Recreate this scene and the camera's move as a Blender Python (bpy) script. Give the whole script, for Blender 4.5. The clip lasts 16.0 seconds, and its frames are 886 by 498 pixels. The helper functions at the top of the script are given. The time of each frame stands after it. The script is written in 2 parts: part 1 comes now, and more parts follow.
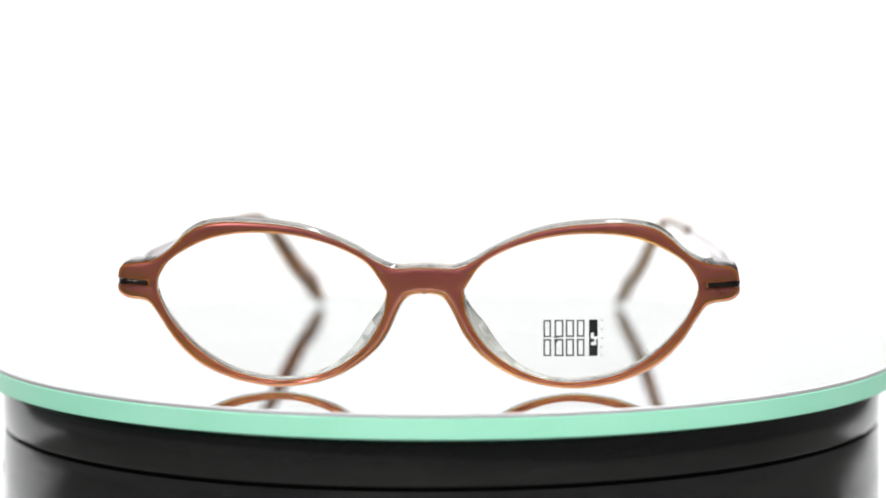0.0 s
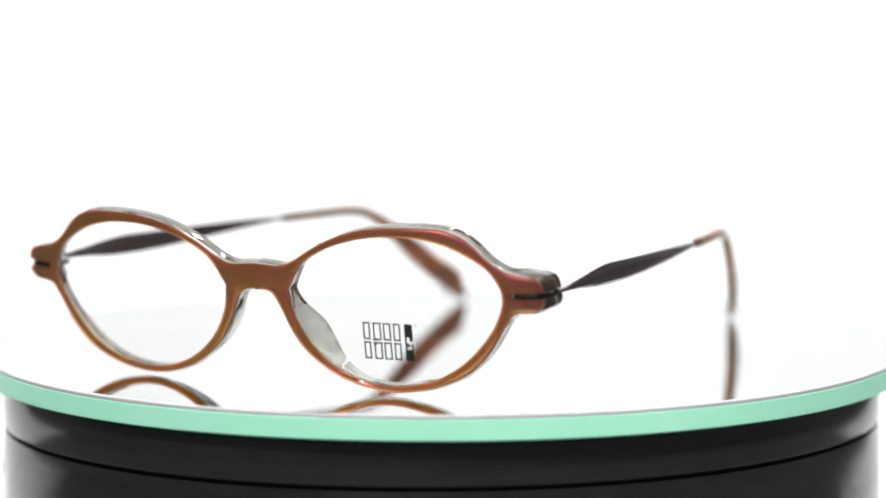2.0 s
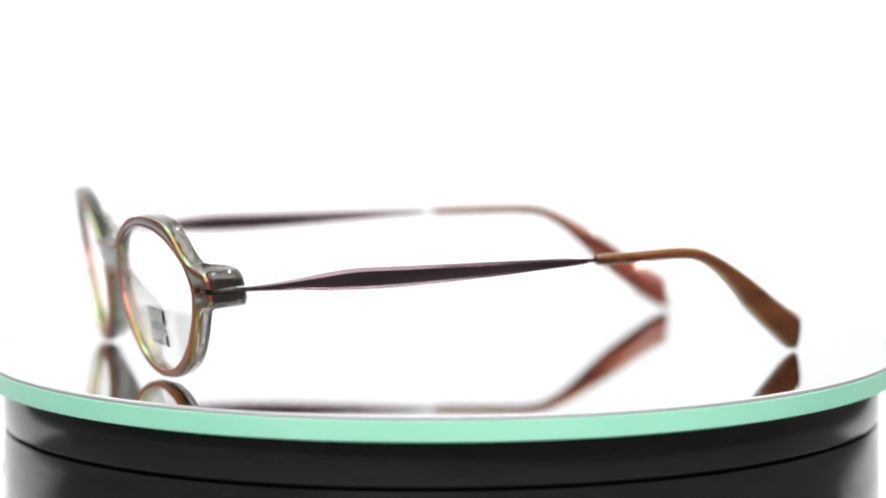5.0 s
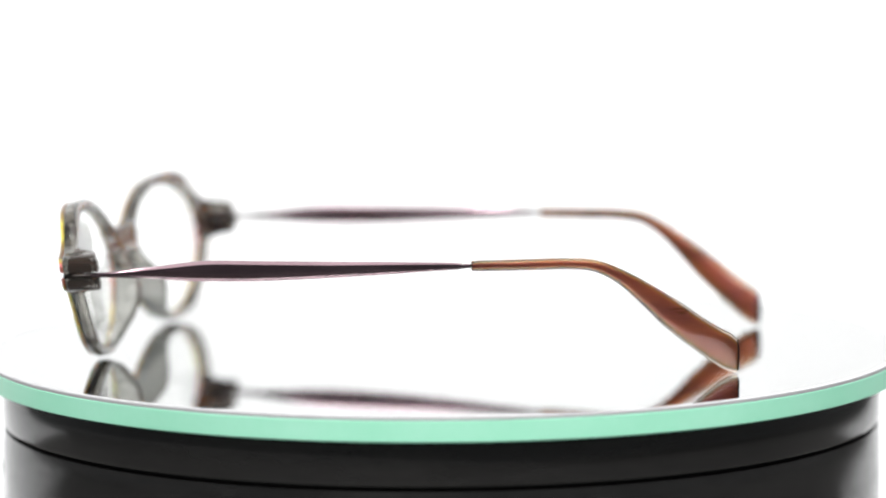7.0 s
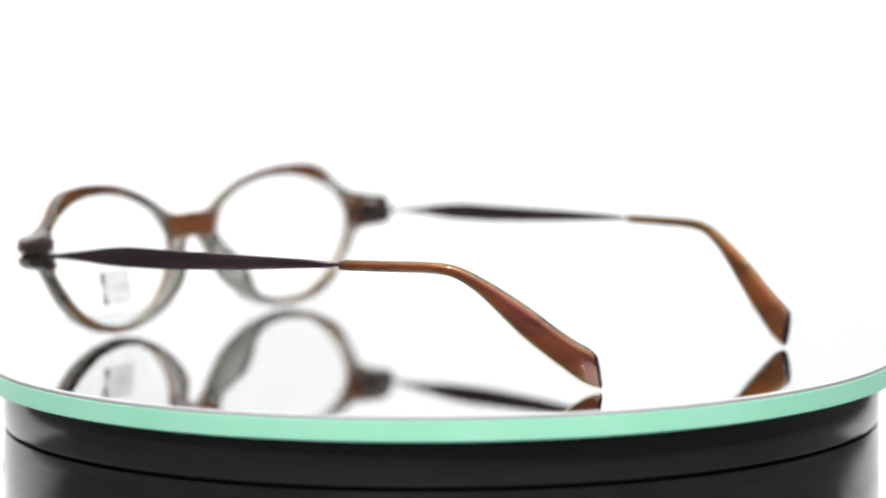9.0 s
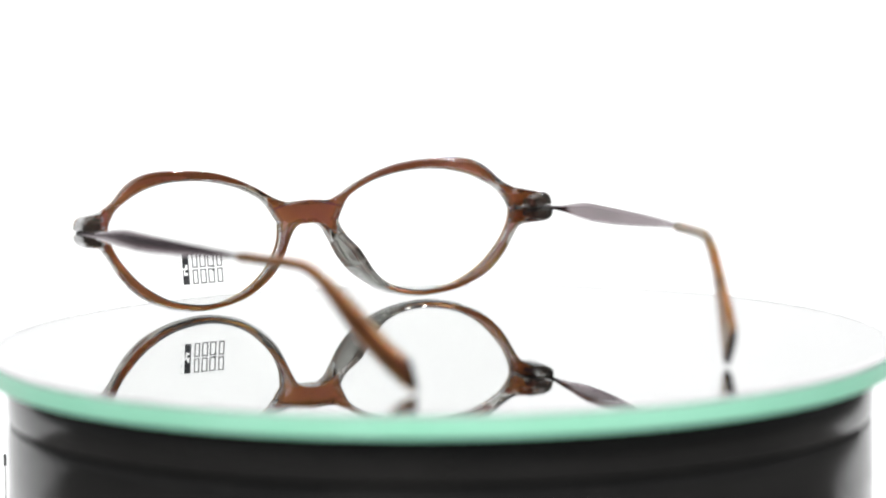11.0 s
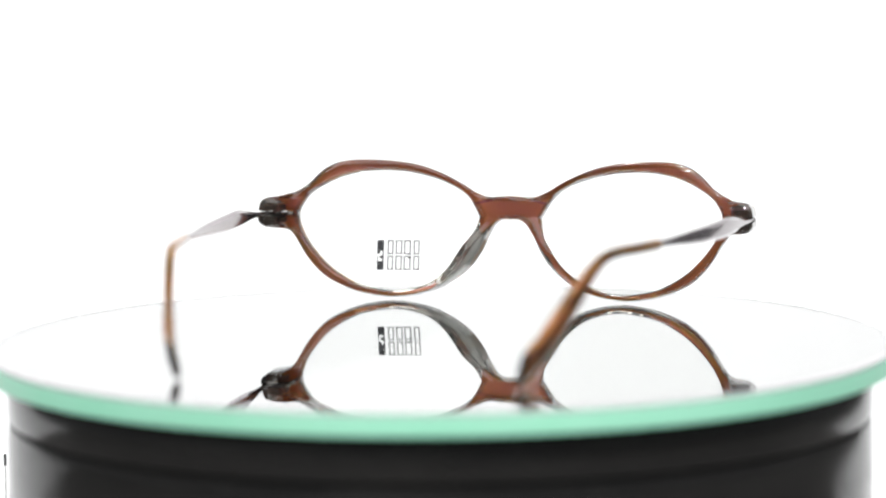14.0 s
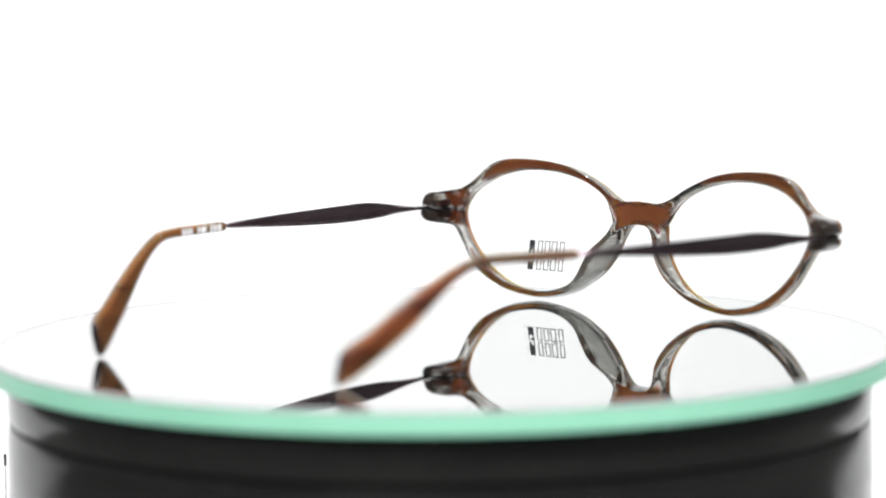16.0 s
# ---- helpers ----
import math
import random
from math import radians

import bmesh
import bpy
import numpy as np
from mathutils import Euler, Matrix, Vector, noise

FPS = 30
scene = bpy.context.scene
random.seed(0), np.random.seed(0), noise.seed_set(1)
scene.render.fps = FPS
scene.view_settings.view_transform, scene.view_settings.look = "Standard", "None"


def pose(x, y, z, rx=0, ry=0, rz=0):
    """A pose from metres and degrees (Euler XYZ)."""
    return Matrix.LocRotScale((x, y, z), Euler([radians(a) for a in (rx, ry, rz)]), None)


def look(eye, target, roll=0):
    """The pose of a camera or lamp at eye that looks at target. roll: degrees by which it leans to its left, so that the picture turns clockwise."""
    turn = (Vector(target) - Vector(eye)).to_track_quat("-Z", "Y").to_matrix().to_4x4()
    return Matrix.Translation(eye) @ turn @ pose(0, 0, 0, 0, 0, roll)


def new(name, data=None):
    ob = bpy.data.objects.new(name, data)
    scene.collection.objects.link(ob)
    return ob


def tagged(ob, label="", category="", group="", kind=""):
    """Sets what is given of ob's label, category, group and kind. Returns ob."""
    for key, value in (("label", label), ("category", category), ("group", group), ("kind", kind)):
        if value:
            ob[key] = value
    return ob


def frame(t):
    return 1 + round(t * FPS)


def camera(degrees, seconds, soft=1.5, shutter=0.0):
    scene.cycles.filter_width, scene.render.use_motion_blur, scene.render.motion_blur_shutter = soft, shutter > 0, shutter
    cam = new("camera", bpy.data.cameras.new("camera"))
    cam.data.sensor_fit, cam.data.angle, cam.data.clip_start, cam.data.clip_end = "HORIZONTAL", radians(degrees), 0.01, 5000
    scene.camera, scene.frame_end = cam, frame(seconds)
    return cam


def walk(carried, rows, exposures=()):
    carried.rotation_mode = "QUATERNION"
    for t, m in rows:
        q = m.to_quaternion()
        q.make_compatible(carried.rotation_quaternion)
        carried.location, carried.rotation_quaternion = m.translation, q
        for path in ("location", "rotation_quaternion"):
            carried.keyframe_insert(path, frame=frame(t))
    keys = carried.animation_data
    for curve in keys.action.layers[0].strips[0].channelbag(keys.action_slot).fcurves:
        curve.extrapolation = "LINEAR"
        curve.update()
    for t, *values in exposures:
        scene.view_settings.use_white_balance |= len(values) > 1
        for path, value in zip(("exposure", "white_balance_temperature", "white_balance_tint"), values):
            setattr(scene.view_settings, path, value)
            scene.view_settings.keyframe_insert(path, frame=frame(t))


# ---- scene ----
# One unit of the plans below is a millimetre; MM turns it into metres.
MM = 0.001

# ---------------- camera ----------------
cam = camera(16.877, 16.0, soft=1.9)


def standpoint(back, height, yaw, pitch, roll):
    return pose(0, -back, height, 90 + pitch, 0, yaw) @ pose(0, 0, 0, 0, 0, roll)


NEAR = standpoint(0.6952, 0.0951, -0.015, -5.965, -0.39)
FAR = standpoint(0.7034, 0.0992, -0.044, -6.261, -0.39)
cam.data.dof.use_dof = True
cam.data.dof.aperture_fstop = 7.5
walk(cam, [(0, NEAR), (9.3, NEAR), (11.2, FAR), (16, FAR)])
# the point on which the lens is focused; it is pulled from the near side of the disc to the far side
focus_point = tagged(new("focus_point"), kind="structure")
cam.data.dof.focus_object = focus_point

# ---------------- world and lights ----------------
world = bpy.data.worlds.new("studio_room")
scene.world = world
world.use_nodes = True
world.node_tree.nodes["Background"].inputs["Color"].default_value = (0.95, 0.97, 1.0, 1)
world.node_tree.nodes["Background"].inputs["Strength"].default_value = 0.17


def area(name, eye, target, size, size_y, watts, colour=(1, 1, 1)):
    data = bpy.data.lights.new(name, "AREA")
    data.shape, data.size, data.size_y, data.energy, data.color = "RECTANGLE", size, size_y, watts, colour
    ob = new(name, data)
    ob.matrix_world = look(eye, target)
    return ob


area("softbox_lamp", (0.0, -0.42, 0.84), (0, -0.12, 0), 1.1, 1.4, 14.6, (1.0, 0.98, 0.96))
area("spot_lamp", (-0.42, -0.62, 0.50), (0, 0, 0.02), 0.035, 0.035, 3.2)
area("spot_lamp", (0.46, -0.40, 0.55), (0, 0, 0.02), 0.035, 0.035, 3.2)
area("spot_lamp", (-0.26, 0.02, 0.72), (0, 0, 0.02), 0.03, 0.03, 2.2)
area("spot_lamp", (0.30, 0.20, 0.66), (0, 0, 0.02), 0.03, 0.03, 2.2)
area("spot_lamp", (0.10, 0.40, 0.60), (0, 0, 0.02), 0.035, 0.035, 2.6)


# ---------------- materials ----------------
def material(name, colour, rough=0.5, metal=0.0, **more):
    m = bpy.data.materials.new(name)
    m.use_nodes = True
    b = m.node_tree.nodes["Principled BSDF"]
    b.inputs["Base Color"].default_value = (*colour, 1)
    b.inputs["Roughness"].default_value = rough
    b.inputs["Metallic"].default_value = metal
    for key, value in more.items():
        b.inputs[key.replace("_", " ")].default_value = value
    return m


def vary(m, dark, light, scale, rough=None, bump=0.0, stretch=(1, 1, 1), detail=6.0, turn=0.0):
    """Grain: colour from dark to light by noise at two scales, with its own roughness range and a fine relief."""
    nt = m.node_tree
    b = nt.nodes["Principled BSDF"]
    co = nt.nodes.new("ShaderNodeTexCoord")
    mp = nt.nodes.new("ShaderNodeMapping")
    mp.inputs["Scale"].default_value = stretch
    mp.inputs["Rotation"].default_value = (radians(turn), 0, 0)
    big, fine = nt.nodes.new("ShaderNodeTexNoise"), nt.nodes.new("ShaderNodeTexNoise")
    big.inputs["Scale"].default_value, fine.inputs["Scale"].default_value = scale, scale * 9
    big.inputs["Detail"].default_value = fine.inputs["Detail"].default_value = detail
    mix = nt.nodes.new("ShaderNodeMath")
    mix.operation = "MULTIPLY_ADD"
    mix.inputs[1].default_value = 0.35
    nt.links.new(co.outputs["Object"], mp.inputs["Vector"])
    for n in (big, fine):
        nt.links.new(mp.outputs["Vector"], n.inputs["Vector"])
    nt.links.new(fine.outputs["Fac"], mix.inputs[0])
    nt.links.new(big.outputs["Fac"], mix.inputs[2])
    ramp = nt.nodes.new("ShaderNodeValToRGB")
    ramp.color_ramp.elements[0].position, ramp.color_ramp.elements[1].position = 0.45, 0.9
    ramp.color_ramp.elements[0].color, ramp.color_ramp.elements[1].color = (*dark, 1), (*light, 1)
    nt.links.new(mix.outputs[0], ramp.inputs["Fac"])
    nt.links.new(ramp.outputs["Color"], b.inputs["Base Color"])
    if rough:
        r = nt.nodes.new("ShaderNodeMapRange")
        r.inputs["From Min"].default_value, r.inputs["From Max"].default_value = 0.4, 0.95
        r.inputs["To Min"].default_value, r.inputs["To Max"].default_value = rough
        nt.links.new(mix.outputs[0], r.inputs["Value"])
        nt.links.new(r.outputs["Result"], b.inputs["Roughness"])
    if bump:
        bp = nt.nodes.new("ShaderNodeBump")
        bp.inputs["Strength"].default_value, bp.inputs["Distance"].default_value = bump, 0.0001
        nt.links.new(fine.outputs["Fac"], bp.inputs["Height"])
        nt.links.new(bp.outputs["Normal"], b.inputs["Normal"])
    return m


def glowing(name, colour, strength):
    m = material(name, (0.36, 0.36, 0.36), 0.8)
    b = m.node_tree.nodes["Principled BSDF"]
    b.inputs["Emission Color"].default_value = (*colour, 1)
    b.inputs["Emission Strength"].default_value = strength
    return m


# the paper is no lamp: its glow is added for the studio light on it
GLOWING_PAPER = glowing("glowing_white_paper", (0.972, 0.988, 1.0), 1.0)


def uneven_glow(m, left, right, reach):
    """The added glow, in place of lamplight on the paper, falls off slowly across the sheet from left to right."""
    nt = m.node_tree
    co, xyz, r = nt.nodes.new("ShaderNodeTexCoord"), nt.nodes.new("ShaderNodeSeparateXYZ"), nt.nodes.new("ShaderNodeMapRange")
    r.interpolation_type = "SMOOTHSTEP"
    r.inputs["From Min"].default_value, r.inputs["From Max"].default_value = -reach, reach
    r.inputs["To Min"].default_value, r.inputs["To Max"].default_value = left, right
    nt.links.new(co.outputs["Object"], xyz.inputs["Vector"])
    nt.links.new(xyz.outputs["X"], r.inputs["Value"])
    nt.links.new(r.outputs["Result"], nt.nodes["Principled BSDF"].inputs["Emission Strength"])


uneven_glow(GLOWING_PAPER, 0.635, 0.56, 0.30)


def translucent(m, colour, amount):
    """Lets light seep through a thin tinted plastic."""
    nt = m.node_tree
    out, b = nt.nodes["Material Output"], nt.nodes["Principled BSDF"]
    t, mix = nt.nodes.new("ShaderNodeBsdfTranslucent"), nt.nodes.new("ShaderNodeMixShader")
    t.inputs["Color"].default_value = (*colour, 1)
    mix.inputs["Fac"].default_value = amount
    nt.links.new(b.outputs["BSDF"], mix.inputs[1])
    nt.links.new(t.outputs["BSDF"], mix.inputs[2])
    nt.links.new(mix.outputs["Shader"], out.inputs["Surface"])
    return m


def painted_sheen(m, high, low, top, bottom):
    """Pearl sheen put into the colour: one tone above runs to another below, broken up by the grain that the material
    has.
    """
    nt = m.node_tree
    b = nt.nodes["Principled BSDF"]
    grain = b.inputs["Base Color"].links[0].from_socket
    co, xyz, r = nt.nodes.new("ShaderNodeTexCoord"), nt.nodes.new("ShaderNodeSeparateXYZ"), nt.nodes.new("ShaderNodeMapRange")
    wave = nt.nodes.new("ShaderNodeTexNoise")
    wave.inputs["Scale"].default_value = 60.0
    add = nt.nodes.new("ShaderNodeMath")
    add.operation = "MULTIPLY_ADD"
    add.inputs[1].default_value = 0.022
    r.inputs["From Min"].default_value, r.inputs["From Max"].default_value = bottom + 0.011, top + 0.011
    tone, mix = nt.nodes.new("ShaderNodeMix"), nt.nodes.new("ShaderNodeMix")
    tone.data_type = mix.data_type = "RGBA"
    mix.blend_type = "MULTIPLY"
    mix.inputs["Factor"].default_value = 1.0
    tone.inputs["A"].default_value, tone.inputs["B"].default_value = (*low, 1), (*high, 1)
    nt.links.new(co.outputs["Object"], xyz.inputs["Vector"])
    nt.links.new(co.outputs["Object"], wave.inputs["Vector"])
    nt.links.new(wave.outputs["Fac"], add.inputs[0])
    nt.links.new(xyz.outputs["Z"], add.inputs[2])
    nt.links.new(add.outputs[0], r.inputs["Value"])
    nt.links.new(r.outputs["Result"], tone.inputs["Factor"])
    nt.links.new(grain, mix.inputs["A"])
    nt.links.new(tone.outputs["Result"], mix.inputs["B"])
    nt.links.new(mix.outputs["Result"], b.inputs["Base Color"])
    return m


PEARL = material("pearl_laminate", (0.16, 0.05, 0.04), 0.42, 0.0, IOR=2.35, Thin_Film_Thickness=430.0, Thin_Film_IOR=1.48,
                 Coat_Weight=0.5, Coat_Roughness=0.03)
vary(PEARL, (0.62, 0.58, 0.55), (1.0, 1.0, 1.0), 140, rough=(0.26, 0.4), stretch=(1, 1, 1.6))
painted_sheen(PEARL, (0.205, 0.074, 0.048), (0.215, 0.105, 0.026), 0.024, 0.008)
translucent(PEARL, (0.80, 0.36, 0.08), 0.27)
PEARL_REAR = material("pearl_laminate_rear", (0.16, 0.05, 0.04), 0.42, 0.0, IOR=2.6, Thin_Film_Thickness=484.0, Thin_Film_IOR=1.3)
vary(PEARL_REAR, (0.17, 0.017, 0.026), (0.52, 0.185, 0.032), 42, rough=(0.36, 0.5), stretch=(1, 1, 1.6))
translucent(PEARL_REAR, (0.94, 0.34, 0.05), 0.42)
CLEAR = material("clear_acetate", (0.66, 0.645, 0.61), 0.015, Transmission_Weight=1.0, IOR=1.49)
SMOKY = material("smoky_acetate_cut_edge", (0.38, 0.38, 0.36), 0.03, Transmission_Weight=0.96, IOR=1.49)
MILKY = material("milky_grey_acetate", (0.38, 0.385, 0.36), 0.06, Transmission_Weight=0.60, IOR=1.49)
DARK = material("dark_smoky_acetate", (0.20, 0.18, 0.15), 0.04, Transmission_Weight=0.93, IOR=1.49)
SHELL = material("clear_tip_shell", (0.93, 0.82, 0.68), 0.02, Transmission_Weight=1.0, IOR=1.42)
LENS = material("demo_lens", (0.99, 1.0, 0.99), 0.0, Transmission_Weight=1.0, IOR=1.45)
METAL = material("aubergine_metal", (0.1, 0.06, 0.07), 0.2, 1.0, Coat_Weight=1.0, Coat_Roughness=0.05)
vary(METAL, (0.110, 0.066, 0.080), (0.18, 0.118, 0.138), 200, rough=(0.13, 0.24), stretch=(2, 0.15, 2))
STEEL = material("dark_steel", (0.05, 0.043, 0.04), 0.25, 1.0)
CORE = material("red_brown_core", (0.075, 0.026, 0.018), 0.3)
CUT_END = material("dark_cut_acetate", (0.014, 0.009, 0.008), 0.22)
TIP = material("pearl_acetate_tip", (0.16, 0.05, 0.025), 0.32, 0.0, IOR=2.0, Thin_Film_Thickness=486.0, Thin_Film_IOR=1.3,
               Coat_Weight=0.6, Coat_Roughness=0.05)
vary(TIP, (0.040, 0.010, 0.013), (0.36, 0.115, 0.045), 75, rough=(0.24, 0.36), stretch=(0.6, 0.3, 2.4), detail=1.5, turn=42)
translucent(TIP, (0.75, 0.33, 0.12), 0.20)
PRINT = material("grey_print", (0.06, 0.06, 0.062), 0.8, IOR=1.2)
PRINT_DARK = material("black_print", (0.02, 0.02, 0.022), 0.8, IOR=1.2)
PRINT_WHITE = material("white_print", (0.82, 0.82, 0.82), 0.5)
GLASS = material("mirror_sheet_glass", (0.995, 0.998, 0.997), 0.0, Transmission_Weight=1.0, IOR=1.5)
SILVER = material("silver_backing", (0.975, 0.985, 0.983), 0.012, 1.0)
EDGE = material("green_glass_edge", (0.30, 0.66, 0.50), 0.35)
translucent(EDGE, (0.55, 0.95, 0.78), 0.12)
vary(EDGE, (0.38, 0.87, 0.63), (0.44, 0.91, 0.69), 60, rough=(0.25, 0.45), bump=0.05)
BLACK = material("black_gloss_plastic", (0.012, 0.012, 0.012), 0.2, IOR=1.48)
vary(BLACK, (0.008, 0.008, 0.008), (0.018, 0.0175, 0.017), 28, rough=(0.04, 0.24), stretch=(1, 1, 3))
GROUND = material("ground_mirror_edge", (0.36, 0.36, 0.37), 0.5)
GROOVE = material("black_rubber", (0.004, 0.004, 0.004), 0.8)


# ---------------- mesh helpers ----------------
def part(name, bm, mat, parent=None, label=""):
    me = bpy.data.meshes.new(name)
    bmesh.ops.recalc_face_normals(bm, faces=bm.faces)
    bm.to_mesh(me)
    bm.free()
    me.materials.append(mat)
    ob = new(name, me)
    ob.parent = parent
    return tagged(ob, label)


def smooth(ob, limit=40):
    for p in ob.data.polygons:
        p.use_smooth = True
    ob.data.set_sharp_from_angle(angle=radians(limit))
    return ob


def spun(rings, steps=256):
    """A turned body from (radius, z) in millimetres; radius 0 closes it."""
    bm = bmesh.new()
    rows = []
    for r, z in rings:
        if r == 0:
            rows.append([bm.verts.new((0, 0, z * MM))])
        else:
            rows.append([bm.verts.new((r * MM * math.cos(2 * math.pi * k / steps), r * MM * math.sin(2 * math.pi * k / steps), z * MM))
                         for k in range(steps)])
    for a, b in zip(rows, rows[1:]):
        for k in range(steps):
            q = [a[k % len(a)], a[(k + 1) % len(a)], b[(k + 1) % len(b)], b[k % len(b)]]
            q = [v for n, v in enumerate(q) if v not in q[:n]]
            if len(q) > 2:
                bm.faces.new(q)
    return bm


def spline(points, steps):
    """A smooth line through the points (any number of columns)."""
    p = np.array(points, float)
    p = np.vstack([2 * p[0] - p[1], p, 2 * p[-1] - p[-2]])
    out = []
    for k in range(1, len(p) - 2):
        for t in np.arange(steps) / steps:
            out.append(0.5 * (2 * p[k] + (p[k + 1] - p[k - 1]) * t + (2 * p[k - 1] - 5 * p[k] + 4 * p[k + 1] - p[k + 2]) * t ** 2
                              + (3 * p[k] - p[k - 1] - 3 * p[k + 1] + p[k + 2]) * t ** 3))
    return np.array(out + [p[-2]])


def step(a, b, x):
    t = min(max((x - a) / (b - a), 0), 1)
    return t * t * (3 - 2 * t)


# ---------------- the setting: a white paper sweep with an added glow ---------------
def paper_sweep():
    bm = bmesh.new()
    line = [(0.15, -0.085)] + [(0.40 + 0.20 * math.sin(a), 0.115 - 0.20 * math.cos(a)) for a in np.linspace(0, math.pi / 2, 20)] + [(0.60, 0.95)]
    for dx in (-0.68, 0.42):
        for y, z in line:
            bm.verts.new((dx, y, z))
    bm.verts.ensure_lookup_table()
    n = len(line)
    for k in range(n - 1):
        bm.faces.new([bm.verts[k], bm.verts[k + 1], bm.verts[n + k + 1], bm.verts[n + k]])
    ob = smooth(part("backdrop", bm, GLOWING_PAPER))
    return tagged(ob, "white paper sweep with an added glow", "backdrop", kind="structure")


paper_sweep()
table = bmesh.new()
bmesh.ops.create_cube(table, size=1, matrix=Matrix.Translation((0, 0.1, -0.107)) @ Matrix.Diagonal((1.9, 1.5, 0.04, 1)))
tagged(part("table_top", table, vary(material("grey_desk", (0.09, 0.088, 0.085), 0.5), (0.075, 0.073, 0.07), (0.11, 0.107, 0.104), 20)),
       "grey desk top under the paper sweep", "table", kind="structure")


# ---------------- the turntable ----------------
def turntable_base():
    base = tagged(new("turntable_base"), "glossy black round turntable base with a groove", "turntable")
    upper = spun([(0, -5.6), (98.4, -5.6), (101.3, -5.7), (101.9, -6.1), (102.1, -6.8), (102.1, -14.6), (102.0, -15.1), (101.7, -15.3), (0, -15.3)])
    smooth(part("upper_ring", upper, BLACK, base), 50)
    smooth(part("groove", spun([(0, -15.35), (100.0, -15.35), (100.0, -16.15), (0, -16.15)]), GROOVE, base, "dark recessed groove"))
    lower = spun([(0, -16.2), (101.85, -16.2), (101.9, -16.6), (102.2, -20), (102.6, -70), (102.7, -82), (101.2, -84.9), (0, -84.9)])
    smooth(part("drum", lower, BLACK, base), 50)
    base.location.x = -0.0004
    return base


def mirror_disc():
    disc = tagged(new("mirror_disc"), "round mirror on a green-edged glass disc", "turntable disc")
    R = 106.8
    smooth(part("mirror_sheet", spun([(0, 0.4), (R - 0.5, 0.4), (R - 0.4, 0.35), (R - 0.4, -0.28), (0, -0.28)]), GLASS, disc, "clear mirror sheet"), 12)
    smooth(part("sheet_edge", spun([(R - 1.5, 0.404), (R - 0.6, 0.52), (R - 0.2, 0.38), (R - 0.1, 0.1), (R - 0.1, -0.3), (R - 0.39, -0.3), (R - 0.39, 0.404), (R - 1.5, 0.404)]), GROUND, disc, "grey ground edge of the mirror"), 30)
    smooth(part("silver_backing", spun([(0, -0.3), (R - 0.4, -0.3), (R - 0.4, -0.33), (0, -0.33)]), SILVER, disc, "silver mirror backing"), 12)
    smooth(part("glass_plate", spun([(0, -0.35), (R - 0.2, -0.35), (R, -0.5), (R, -4.6), (R - 0.2, -4.8), (0, -4.8)]), EDGE, disc, "mint green glass edge"), 12)
    return disc


turntable_base()
disc = mirror_disc()


# ---------------- the eyeglasses ----------------
CX, CZ = 33.0, 21.7          # the middle of one eye
OUTER_TOP = [(0, 27.0), (3, 26.8), (6.3, 26.7), (9.8, 28.0), (14.5, 30.8), (20.3, 33.4), (26.1, 35.1), (33.1, 36.0), (41.2, 36.2), (46.6, 35.4),
             (50.4, 33.3), (54.0, 29.9), (57.2, 27.9), (60.4, 27.1), (63.3, 26.7), (64.8, 25.7), (65.3, 23.75)]
OUTER_LOW = [(65.4, 22.3), (65.1, 20.7), (63.3, 19.5), (59.3, 18.9), (57.0, 16.5), (53.2, 10.6), (48.2, 5.8), (41.5, 2.7), (35.6, 1.4), (30.4, 1.0),
             (23.8, 1.9), (17.8, 4.0), (11.9, 8.0), (8.3, 12.5), (6.0, 17.3), (4.4, 20.0), (2.6, 21.2), (0, 21.4)]
INNER = [(7.9, 21.7), (11.8, 27.4), (17.6, 30.8), (23.5, 32.7), (29.4, 33.7), (35.3, 33.9), (41.2, 33.4), (47.2, 31.7), (53.2, 28.3), (55.8, 25.2),
         (56.8, 22.2), (55.9, 18.6), (53.4, 14.2), (48.2, 8.6), (41.6, 4.5), (35.6, 2.8), (29.6, 2.3), (23.7, 3.3), (17.7, 5.9), (12.4, 10.4),
         (8.8, 16.4), (7.9, 21.7)]


def front_y(x, z):
    """The bowed and leaning front face."""
    return -79.1 + 0.0016 * x * x - 0.155 * (z - 21)


def outline():
    """One half of the front's outer line, from the bridge's top round the eye and its slot to the bridge's bottom."""
    slot = [(65.3, 23.72), (62.2, 23.5), (58.9, 23.28), (58.7, 22.7), (58.9, 22.17), (62.2, 22.23)]
    bridge = [(0, 21.9), (0, 22.8), (0, 24.2), (0, 25.6), (0, 26.5)]
    return np.vstack([spline(OUTER_TOP, 5), slot, spline(OUTER_LOW, 5), bridge])


INNER_LINE = spline(INNER, 10)
INNER_ANGLE = np.degrees(np.arctan2(INNER_LINE[:, 1] - CZ, INNER_LINE[:, 0] - CX)) % 360
INNER_RADIUS = np.hypot(INNER_LINE[:, 0] - CX, INNER_LINE[:, 1] - CZ)
ORDER = np.argsort(INNER_ANGLE)


def inner_at(x, z, grow=0.0):
    a = math.degrees(math.atan2(z - CZ, x - CX)) % 360
    r = np.interp(a, INNER_ANGLE[ORDER], INNER_RADIUS[ORDER], period=360) + grow
    return CX + r * math.cos(radians(a)), CZ + r * math.sin(radians(a))


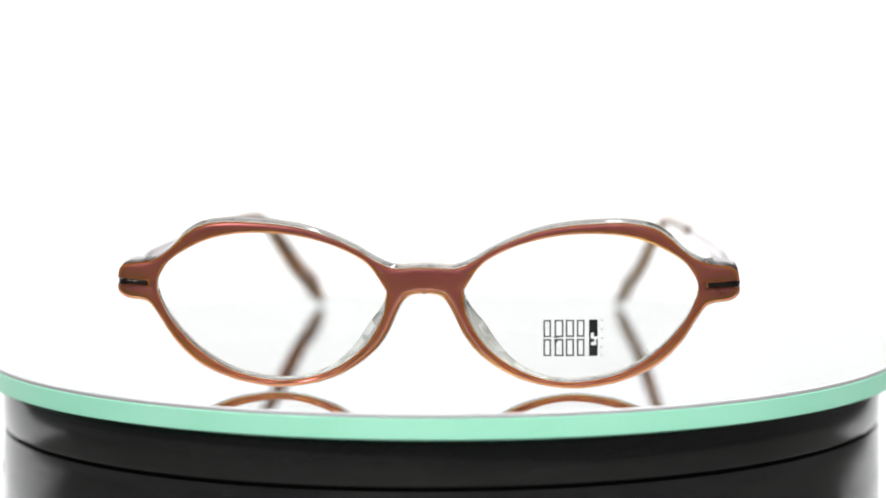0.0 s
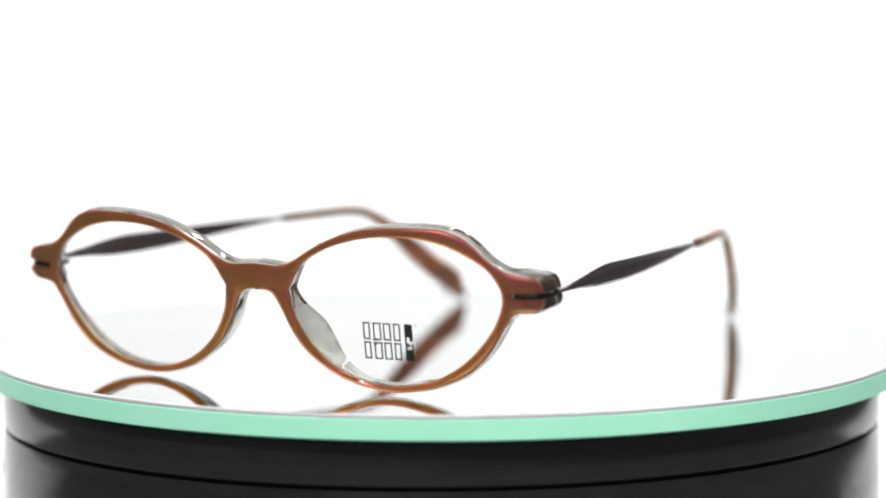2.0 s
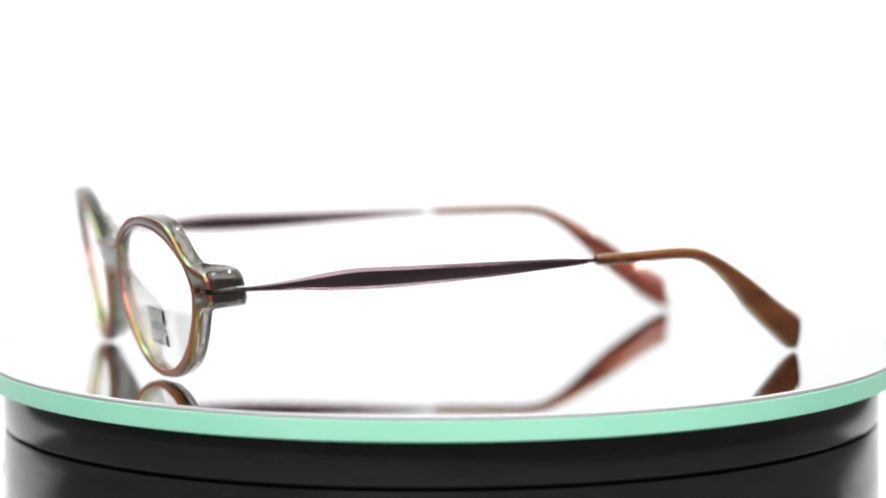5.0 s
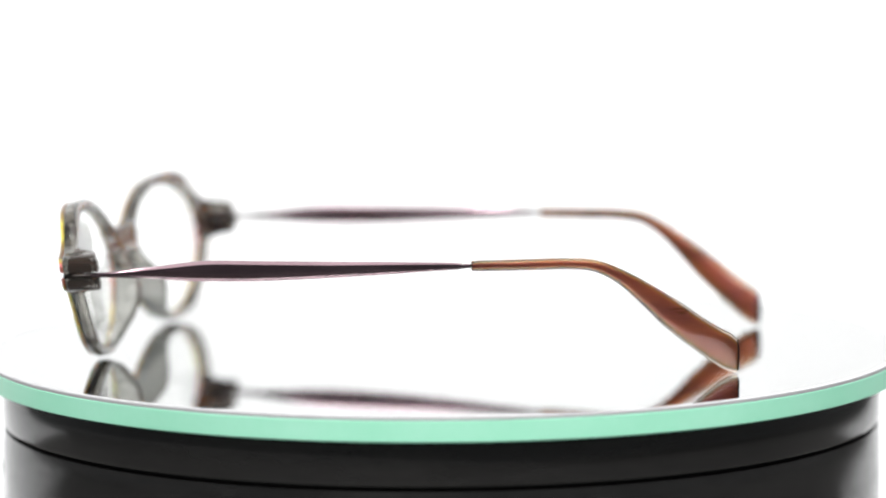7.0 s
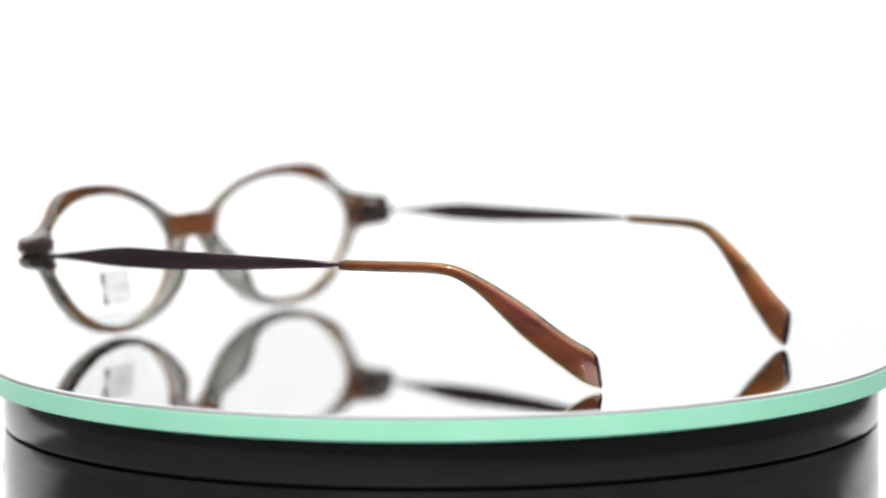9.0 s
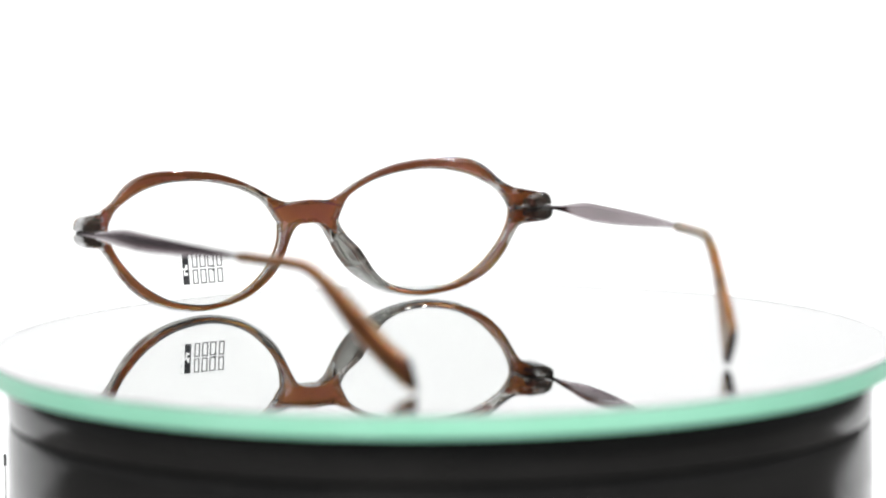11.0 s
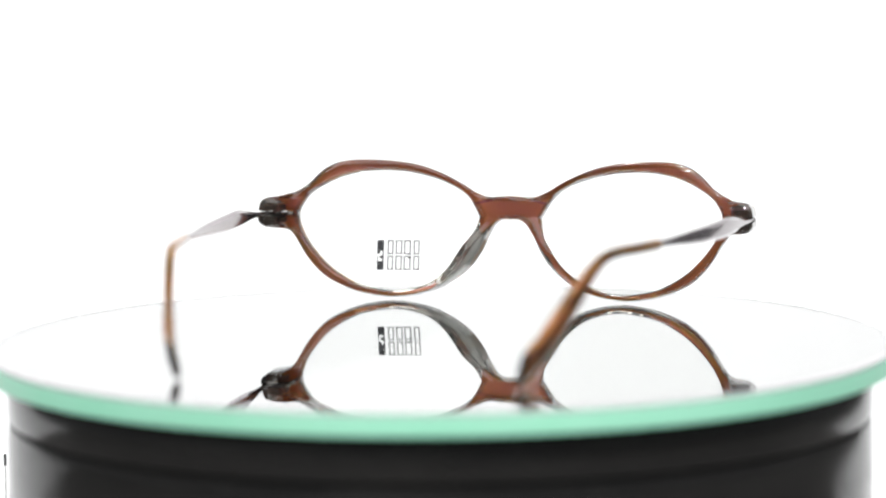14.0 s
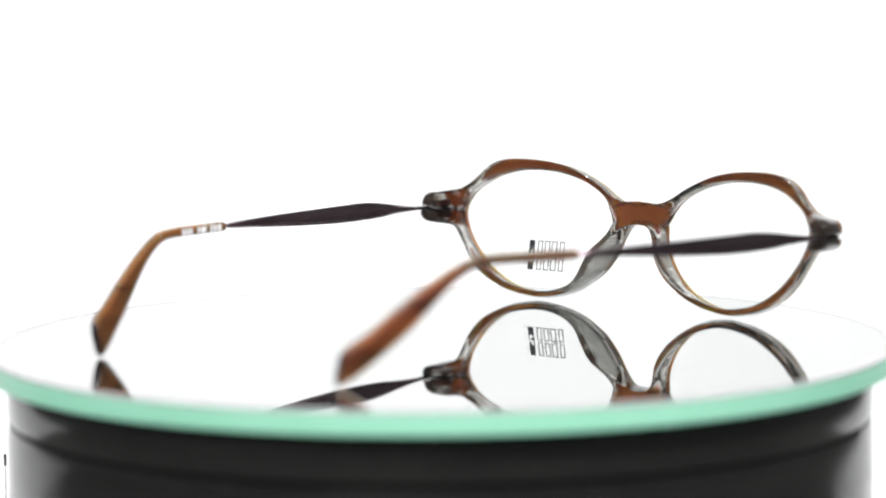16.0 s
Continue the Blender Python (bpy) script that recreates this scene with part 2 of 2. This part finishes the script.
def both_sides(bm):
    """Mirror a half across the middle and join the halves."""
    geom = bmesh.ops.duplicate(bm, geom=bm.verts[:] + bm.edges[:] + bm.faces[:])["geom"]
    for v in geom:
        if isinstance(v, bmesh.types.BMVert):
            v.co.x = -v.co.x
    bmesh.ops.reverse_faces(bm, faces=[f for f in geom if isinstance(f, bmesh.types.BMFace)])
    bmesh.ops.remove_doubles(bm, verts=bm.verts, dist=2e-6)
    return bm


def rim_layer(start, depth, spread, edge, slot_of):
    """One layer of the front. start, depth: functions of (x, z, angle, s), s from the eye's edge to the outer edge, for the
    layer's front and back; spread: how far it reaches past the outer line; edge: radius of its rounded edges."""
    bm = bmesh.new()
    line = outline()
    edges = [np.array([(line[k] + (line[k + 1] - line[k]) * f) for k in range(len(line) - 7) for f in (0, 0.5)]), INNER_LINE]
    cross = [0, 0.08, 0.22, 0.5, 0.78, 0.92, 1]
    loops = []
    for n, (x, z) in enumerate(line):
        tx, tz = line[min(n + 1, len(line) - 1)] - line[max(n - 1, 0)]
        length = math.hypot(tx, tz) or 1
        nx, nz = tz / length * -1, tx / length
        far_x, far_z = x - nx * -spread, z - nz * -spread
        if x < 0.01:
            far_x = 0.0
            far_z = z + spread * (1 if z > 26.9 else -1 if z < 21.5 else 0)
        if 58 < x < 65.4 and 22.1 < z < 23.6:
            far_x, far_z = x, z
        far_z = max(far_z, 0.42)
        ix, iz = inner_at(x, z)
        angle = math.degrees(math.atan2(z - CZ, x - CX)) % 360
        width = math.hypot(far_x - ix, far_z - iz)
        front, back = [], []
        for s in cross:
            px, pz = ix + (far_x - ix) * s, iz + (far_z - iz) * s
            gaps = [np.hypot(e[:, 0] - px, e[:, 1] - pz).min() for e in edges]
            d = 0.0 if s in (0, 1) and far_x > 0 else min(gaps[0] + spread, gaps[1])
            drop = edge * max(0, 1 - max(d, 0) / (2 * edge)) ** 2
            front.append((px, front_y(px, pz) + start(px, pz, angle, s) + drop, pz))
            bx, by, bz = depth(px, pz, angle, s)
            back.append((bx, front_y(bx, bz) + by - drop, bz))
        loops.append([bm.verts.new(Vector(v) * MM) for v in front + back[::-1]])
    for n, (a, b) in enumerate(zip(loops, loops[1:])):
        for k in range(len(a)):
            m = (k + 1) % len(a)
            if all(abs(v.co.x) < 1e-6 for v in (a[k], a[m], b[m], b[k])):
                continue
            face = bm.faces.new([a[k], a[m], b[m], b[k]])
            far_out = min(abs(v.co.x) for v in (a[k], a[m], b[m], b[k])) > 59.5 * MM
            pad = n < len(loops) - 8 and 189 < math.degrees(math.atan2(a[7].co.z / MM - CZ, a[7].co.x / MM - CX)) % 360 < 250
            near = max(v.co.x for v in (a[k], b[k])) < 4 * MM
            face.material_index = slot_of(k, far_out, pad and not near, near)
    # the middle: the last loop and the first meet along the plane of symmetry
    a, b = loops[-1], loops[0]
    for k in range(len(a)):
        m = (k + 1) % len(a)
        if all(abs(v.co.x) < 1e-6 for v in (a[k], a[m], b[m], b[k])):
            continue
        bm.faces.new([a[k], a[m], b[m], b[k]])
    bmesh.ops.dissolve_degenerate(bm, dist=1e-7, edges=bm.edges)
    return both_sides(bm)


def laminate_slot(k, far_out, pad, near):
    return 1 if 6 < k < 13 else 0


def clear_slot(k, far_out, pad, near):
    """0 the clear back, 1 inner cut edge, 2 nose pads, 3 end blocks, outer cut edge."""
    if k < 5:
        return 0
    if k == 5:
        return 1
    if far_out or k == 6:
        return 2 if pad and not far_out else 3
    if k == 13:
        return 2 if pad else 1
    return 1 if k in (7, 12) and not near else 0


def laminate_back(x, z, angle, s):
    return x, 0.55, z + 0.08


def clear_back(x, z, angle, s):
    """The clear layer's back: deep at the end blocks, and at the nose, where it splays away from the middle."""
    nose = math.exp(-((angle - 201) / (13.0 if angle < 201 else 25.0)) ** 2)
    block = step(57.8, 60.5, x)
    nose *= step(0.0, 5.0, x)
    deep = 3.8 + 4.4 * nose + 4.6 * block + 1.0 * math.exp(-(x / 5.5) ** 2)
    return x + 1.9 * nose, deep, z + 0.6 + 0.3 * nose


def lens_mesh(side):
    bm = bmesh.new()
    for n in range(120):
        a = 2 * math.pi * n / 120
        ix, iz = inner_at(CX + math.cos(a), CZ + math.sin(a), 0.15)
        for k in range(1, 9):
            px, pz = CX + (ix - CX) * k / 8, CZ + (iz - CZ) * k / 8
            for y in (1.2, 2.2):
                bm.verts.new(Vector((side * px, front_y(px, pz) + y, pz)) * MM)
    middle = [bm.verts.new(Vector((side * CX, front_y(CX, CZ) + y, CZ)) * MM) for y in (1.2, 2.2)]
    bm.verts.ensure_lookup_table()

    def at(n, k, face):
        return middle[face] if k == 0 else bm.verts[(n % 120) * 16 + (k - 1) * 2 + face]

    for n in range(120):
        for face in (0, 1):
            bm.faces.new([middle[face], at(n, 1, face), at(n + 1, 1, face)])
            for k in range(1, 8):
                bm.faces.new([at(n, k, face), at(n, k + 1, face), at(n + 1, k + 1, face), at(n + 1, k, face)])
        bm.faces.new([at(n, 8, 0), at(n, 8, 1), at(n + 1, 8, 1), at(n + 1, 8, 0)])
    return bm


def flanked(k, sides, wide, high, bevel):
    """The k-th corner of a section with two slightly swelling flanks, sloping faces, and narrow ridges above and below."""
    b = min(bevel, 0.42 * high)
    quarter = [(wide, 0), (wide * 0.99, (high - b) * 0.5), (wide * 0.95, high - b), (wide * 0.64, high - 0.5 * b), (wide * 0.30, high - 0.05 * b), (0, high)]
    turns = [quarter, [(-u, v) for u, v in quarter[-2::-1]], [(-u, -v) for u, v in quarter[1:]], [(u, -v) for u, v in quarter[-2:0:-1]]]
    return [c for q in turns for c in q][k]


def swept(rows, round_=2.6, sides=20, upright=None, bevel=0.0):
    """A bar along (x, y, z, height, thickness) rows, with a soft-cornered section; its height stands in the plane of its run.
    upright: from and to which y its section turns upright and leans outwards. bevel: width of the sloping faces above and below a flat flank."""
    bm = bmesh.new()
    p = np.array(rows, float)
    rings = []
    for n in range(len(p)):
        t = Vector(p[min(n + 1, len(p) - 1), :3] - p[max(n - 1, 0), :3]).normalized()
        side = t.cross(Vector((0, 0, 1))).normalized()
        up = side.cross(t).normalized()
        if upright:
            lean = Vector((math.copysign(0.27, p[0, 0]), 0, 1)).normalized()
            up = up.lerp(lean, step(*upright, p[n, 1])).normalized()
            side = t.cross(up).normalized()
        ring = []
        for k in range(sides):
            a = 2 * math.pi * k / sides
            c, d = math.cos(a), math.sin(a)
            u = math.copysign(abs(c) ** (2 / round_), c) * p[n, 4] / 2
            v = math.copysign(abs(d) ** (2 / round_), d) * p[n, 3] / 2
            if bevel:
                u, v = flanked(k, sides, p[n, 4] / 2, p[n, 3] / 2, bevel)
            q = Vector(p[n, :3]) + side * u + up * v
            ring.append(bm.verts.new(q * MM))
        rings.append(ring)
    for a, b in zip(rings, rings[1:]):
        for k in range(sides):
            bm.faces.new([a[k], a[(k + 1) % sides], b[(k + 1) % sides], b[k]])
    bm.faces.new(rings[0])
    bm.faces.new(rings[-1][::-1])
    return bm


ARM = np.polyfit([-70, -65, -25, 15, 45, 71], [65.2, 64.9, 61.9, 57.0, 49.3, 39.4], 3)


def arm_x(y):
    """How far out an arm stands at the place y along it."""
    return float(np.polyval(ARM, y))


def skew(y):
    """Both arms lean a little to the same side towards their ends."""
    return 1.6 * step(0, 72, y)


def lift(y, side):
    """How far an arm rises over the plan; one sits a little higher than the other."""
    return float(np.interp(y, [-65, -40, 16, 40, 71], [0.3, 0.7, 1.3, 1.1, 0.2] if side < 0 else [0.3, 0.8, 0.8, 0.5, 0.0]))


def block_bars(bm, boxes, y_of, side=1, thick=0.03):
    for x0, z0, x1, z1 in boxes:
        corners = [(x0, z0), (x1, z0), (x1, z1), (x0, z1)]
        a = [bm.verts.new(Vector((side * x, y_of(x, z) - thick, z)) * MM) for x, z in corners]
        b = [bm.verts.new(Vector((side * x, y_of(x, z), z)) * MM) for x, z in corners]
        bm.faces.new(a)
        bm.faces.new(b[::-1])
        for k in range(4):
            bm.faces.new([a[k], b[k], b[(k + 1) % 4], a[(k + 1) % 4]])
    return bm


def eyeglasses():
    g = tagged(new("eyeglasses"), "open eyeglasses with pearly mauve-brown front standing on the mirror", "eyeglasses")
    front = smooth(part("front_layer", rim_layer(lambda x, z, a, s: 0.0, laminate_back, 0.0, 0.62, laminate_slot), PEARL, g, "pearly mauve-brown front laminate"), 55)
    rear = smooth(part("back_layer", rim_layer(lambda x, z, a, s: 0.46, clear_back, 0.2, 0.55, clear_slot), CLEAR, g, "smoky clear acetate back with nose pads"), 55)
    front.data.materials.append(PEARL_REAR)
    for m in (SMOKY, MILKY, DARK):
        rear.data.materials.append(m)
    for side in (1, -1):
        lens = smooth(part("lens", lens_mesh(side), LENS, g, "clear demo lens"), 30)
        lens.visible_shadow = False
        if side == 1:
            face = lambda x, z: front_y(x, z) + 1.0
            letters, dark = [], []
            for z0 in (12.0, 7.9):
                for k, wide in enumerate((1.6, 1.85, 1.75, 1.6)):
                    x = 24.6 + 2.32 * k
                    letters += [(x, z0, x + 0.34, z0 + 3.7), (x + 0.34, z0 + 3.37, x + wide, z0 + 3.7), (x + 0.34, z0, x + wide, z0 + 0.33), (x + wide - 0.34, z0 + 0.33, x + wide, z0 + 3.37)]
            letters += [(26.6, 11.86, 27.9, 12.06), (26.8, 10.9, 27.6, 11.5)]
            letters += [(36.6, z0, 37.0, z0 + 0.22) for z0 in (15.4, 13.5, 11.6, 9.7, 7.9)]
            dark += [(34.1, 7.9, 34.5, 15.7), (34.5, 12.9, 35.9, 15.7), (34.5, 7.9, 35.9, 10.2), (35.1, 12.1, 35.9, 12.9), (34.5, 10.9, 35.2, 11.6), (35.6, 10.2, 35.9, 11.6)]
            part("logo", block_bars(bmesh.new(), letters, face), PRINT, lens, "grey printed logo shapes")
            part("logo_block", block_bars(bmesh.new(), dark, face), PRINT_DARK, lens, "black printed logo block")
        plate = [(side * 58.9, -72.6, 22.72, 1.0, 1.4), (side * 61.5, -72.2, 22.80, 1.1, 1.6), (side * 63.7, -71.5, 22.9, 1.2, 2.0), (side * 64.7, -70.0, 22.95, 1.0, 1.8),
                 (side * 64.9, -68.2, 23.0, 1.0, 1.5), (side * 65.0, -65.8, 23.0, 1.0, 1.2)]
        smooth(part("hinge_bar", swept(spline(plate, 4), 4), STEEL, g, "dark metal hinge bar in its slot"), 60)
        slot_bm = bmesh.new()
        bmesh.ops.create_cube(slot_bm, size=1, matrix=Matrix.Translation(Vector((side * 62.1, -68.9, 22.85)) * MM) @ Matrix.Diagonal((5.6 * MM, 6.4 * MM, 0.95 * MM, 1)))
        part("hinge_plate", slot_bm, STEEL, g, "dark metal plate between the prongs of the end block")
        for low, high in ((20.4, 22.1), (23.75, 25.6)):
            core = bmesh.new()
            bmesh.ops.create_cube(core, size=1, matrix=Matrix.Translation(Vector((side * 62.3, -68.6, (low + high) / 2)) * MM) @ Matrix.Diagonal((4.2 * MM, 5.2 * MM, (high - low) * MM, 1)))
            bmesh.ops.bevel(core, geom=core.edges[:], offset=0.3 * MM, segments=2, affect="EDGES")
            smooth(part("hinge_core", core, CORE, g, "red-brown hinge seat inside the end block"))
        blade = []
        for y, z, h, w in [(-67.0, 23.0, 1.0, 1.1), (-61, 23.05, 1.3, 1.2), (-53, 23.3, 2.5, 1.5), (-47, 23.4, 3.8, 1.7), (-40, 23.5, 4.6, 1.8), (-30, 23.5, 4.5, 1.8), (-18, 23.7, 3.9, 1.7),
                           (-6, 24.0, 3.1, 1.5), (5, 24.3, 2.2, 1.3), (12, 24.45, 1.6, 1.2), (15.5, 24.5, 0.9, 0.9), (18.5, 24.5, 0.9, 0.9)]:
            blade.append((side * arm_x(y) + skew(y), y, z + lift(y, side), h, w))
        temple = smooth(part("temple", swept(spline(blade, 5), 2.0, 20, bevel=0.78), METAL, g, "aubergine spindle-shaped metal temple"), 28)
        end = []
        for y, z, h, w in [(16.0, 24.5, 1.5, 1.5), (16.6, 24.5, 2.3, 2.2), (22, 24.65, 2.4, 2.3), (28, 24.8, 2.45, 2.3), (36, 25.0, 2.5, 2.3), (42, 24.5, 2.6, 2.3), (47.3, 22.1, 3.2, 2.3), (52.5, 18.4, 4.6, 2.3),
                           (57.8, 14.0, 6.5, 2.2), (63.2, 9.8, 7.9, 2.2), (67.8, 6.5, 9.2, 2.1), (70.0, 5.4, 9.2, 2.1), (71.2, 4.75, 8.4, 2.0), (71.7, 4.6, 7.4, 1.8), (71.9, 4.55, 6.2, 1.4)]:
            end.append((side * arm_x(y) + skew(y), y, z + lift(y, side), h, w))
        tip = smooth(part("temple_tip", swept(spline(end, 5), 2.8, 24, (48, 70)), SHELL, g, "brown pearly acetate temple tip"), 60)
        inside = [(x, y - (0.15 if y > 69 else 0), z, h * (0.68 + 0.18 * step(34, 54, y)) - 0.1, w * (0.62 + 0.28 * step(34, 54, y))) for x, y, z, h, w in end]
        smooth(part("tip_core", swept(spline(inside, 5), 2.8, 20, (48, 70)), TIP, tip, "pearly brown core under a clear shell"), 60)
        cap_rows = [(x, y + 0.02, z, h, w) for x, y, z, h, w in spline(end, 5) if y > 71.45]
        smooth(part("end_face", swept(cap_rows, 2.8, 24, (48, 70)), CUT_END, tip, "dark polished end face of the tip"), 60)
        if side == 1:
            marks = bmesh.new()
            for y0, y1 in ((18.0, 19.4), (19.8, 21.0), (21.4, 22.4), (24.0, 26.2), (26.6, 27.6), (29.6, 30.8), (31.2, 32.2), (32.6, 33.8)):
                quad = []
                for y in (y0, y1):
                    z, x = float(np.interp(y, [16, 28, 36], [24.5, 24.8, 25.0])) + lift(y, 1), arm_x(y) + skew(y) - 1.19
                    quad.append([bm_v for bm_v in ((x, y, z - 0.75), (x, y, z + 0.75), (x + 0.06, y, z + 0.75), (x + 0.06, y, z - 0.75))])
                a, b = [[marks.verts.new(Vector(v) * MM) for v in q] for q in quad]
                marks.faces.new(a)
                marks.faces.new(b[::-1])
                for k in range(4):
                    marks.faces.new([a[k], b[k], b[(k + 1) % 4], a[(k + 1) % 4]])
            part("printed_marks", marks, PRINT_WHITE, tip, "white printed bars")
    return g


glasses = eyeglasses()


# a pale pin with a black cap that stands on the desk beside the turntable
def marker_pin():
    ob = tagged(new("marker_pin"), "thin pale pin with a small black cap beside the turntable", "pin")
    smooth(part("stem", spun([(0, -41.9), (0.25, -41.9), (0.3, -42.2), (0.3, -86), (2.4, -86.4), (2.4, -87), (0, -87)], 24), PRINT_WHITE, ob, "pale stem with a round foot"))
    smooth(part("cap", spun([(0, -39.0), (0.3, -39.0), (0.42, -39.2), (0.42, -41.8), (0.34, -42.0), (0, -42.0)], 24), GROOVE, ob, "black cap"))
    ob.location = (-0.1147, 0.07, 0.0)
    return ob


marker_pin()

# ---------------- what turns ----------------
TURN = [(0.0, -3.49), (0.5, -10.23), (1.0, -16.93), (1.5, -23.71), (2.0, -30.57), (2.5, -37.47), (3.0, -44.31), (3.5, -51.15), (4.0,
        -58.04), (6.5, -92.42), (7.0, -99.38), (7.5, -106.28), (8.0, -113.11), (8.5, -119.89), (9.0, -126.70), (11.5, -160.95), (12.0,
        -167.72), (12.5, -174.42), (13.0, -181.12), (13.5, -187.88), (14.0, -194.71), (14.5, -201.63), (15.0, -208.63), (15.5, -215.64),
        (16.0, -222.64)]


WOBBLE = pose(0, 0, 0, 0, 0.27, 0)      # the disc lies a little askew on its axle


def motions():
    walk(focus_point, [(t, pose(0, y, 0.02)) for t, y in ((0, -0.072), (9.3, -0.06), (11.2, 0.062), (16, 0.058))])
    walk(disc, [(t, pose(0, 0, 0, 0, 0, a) @ WOBBLE) for t, a in TURN])
    # the glasses stand 1 mm off the middle of the disc
    walk(glasses, [(t, pose(0, 0, 0, 0, 0, a) @ WOBBLE @ pose(0.001, 0, 0)) for t, a in TURN])


motions()
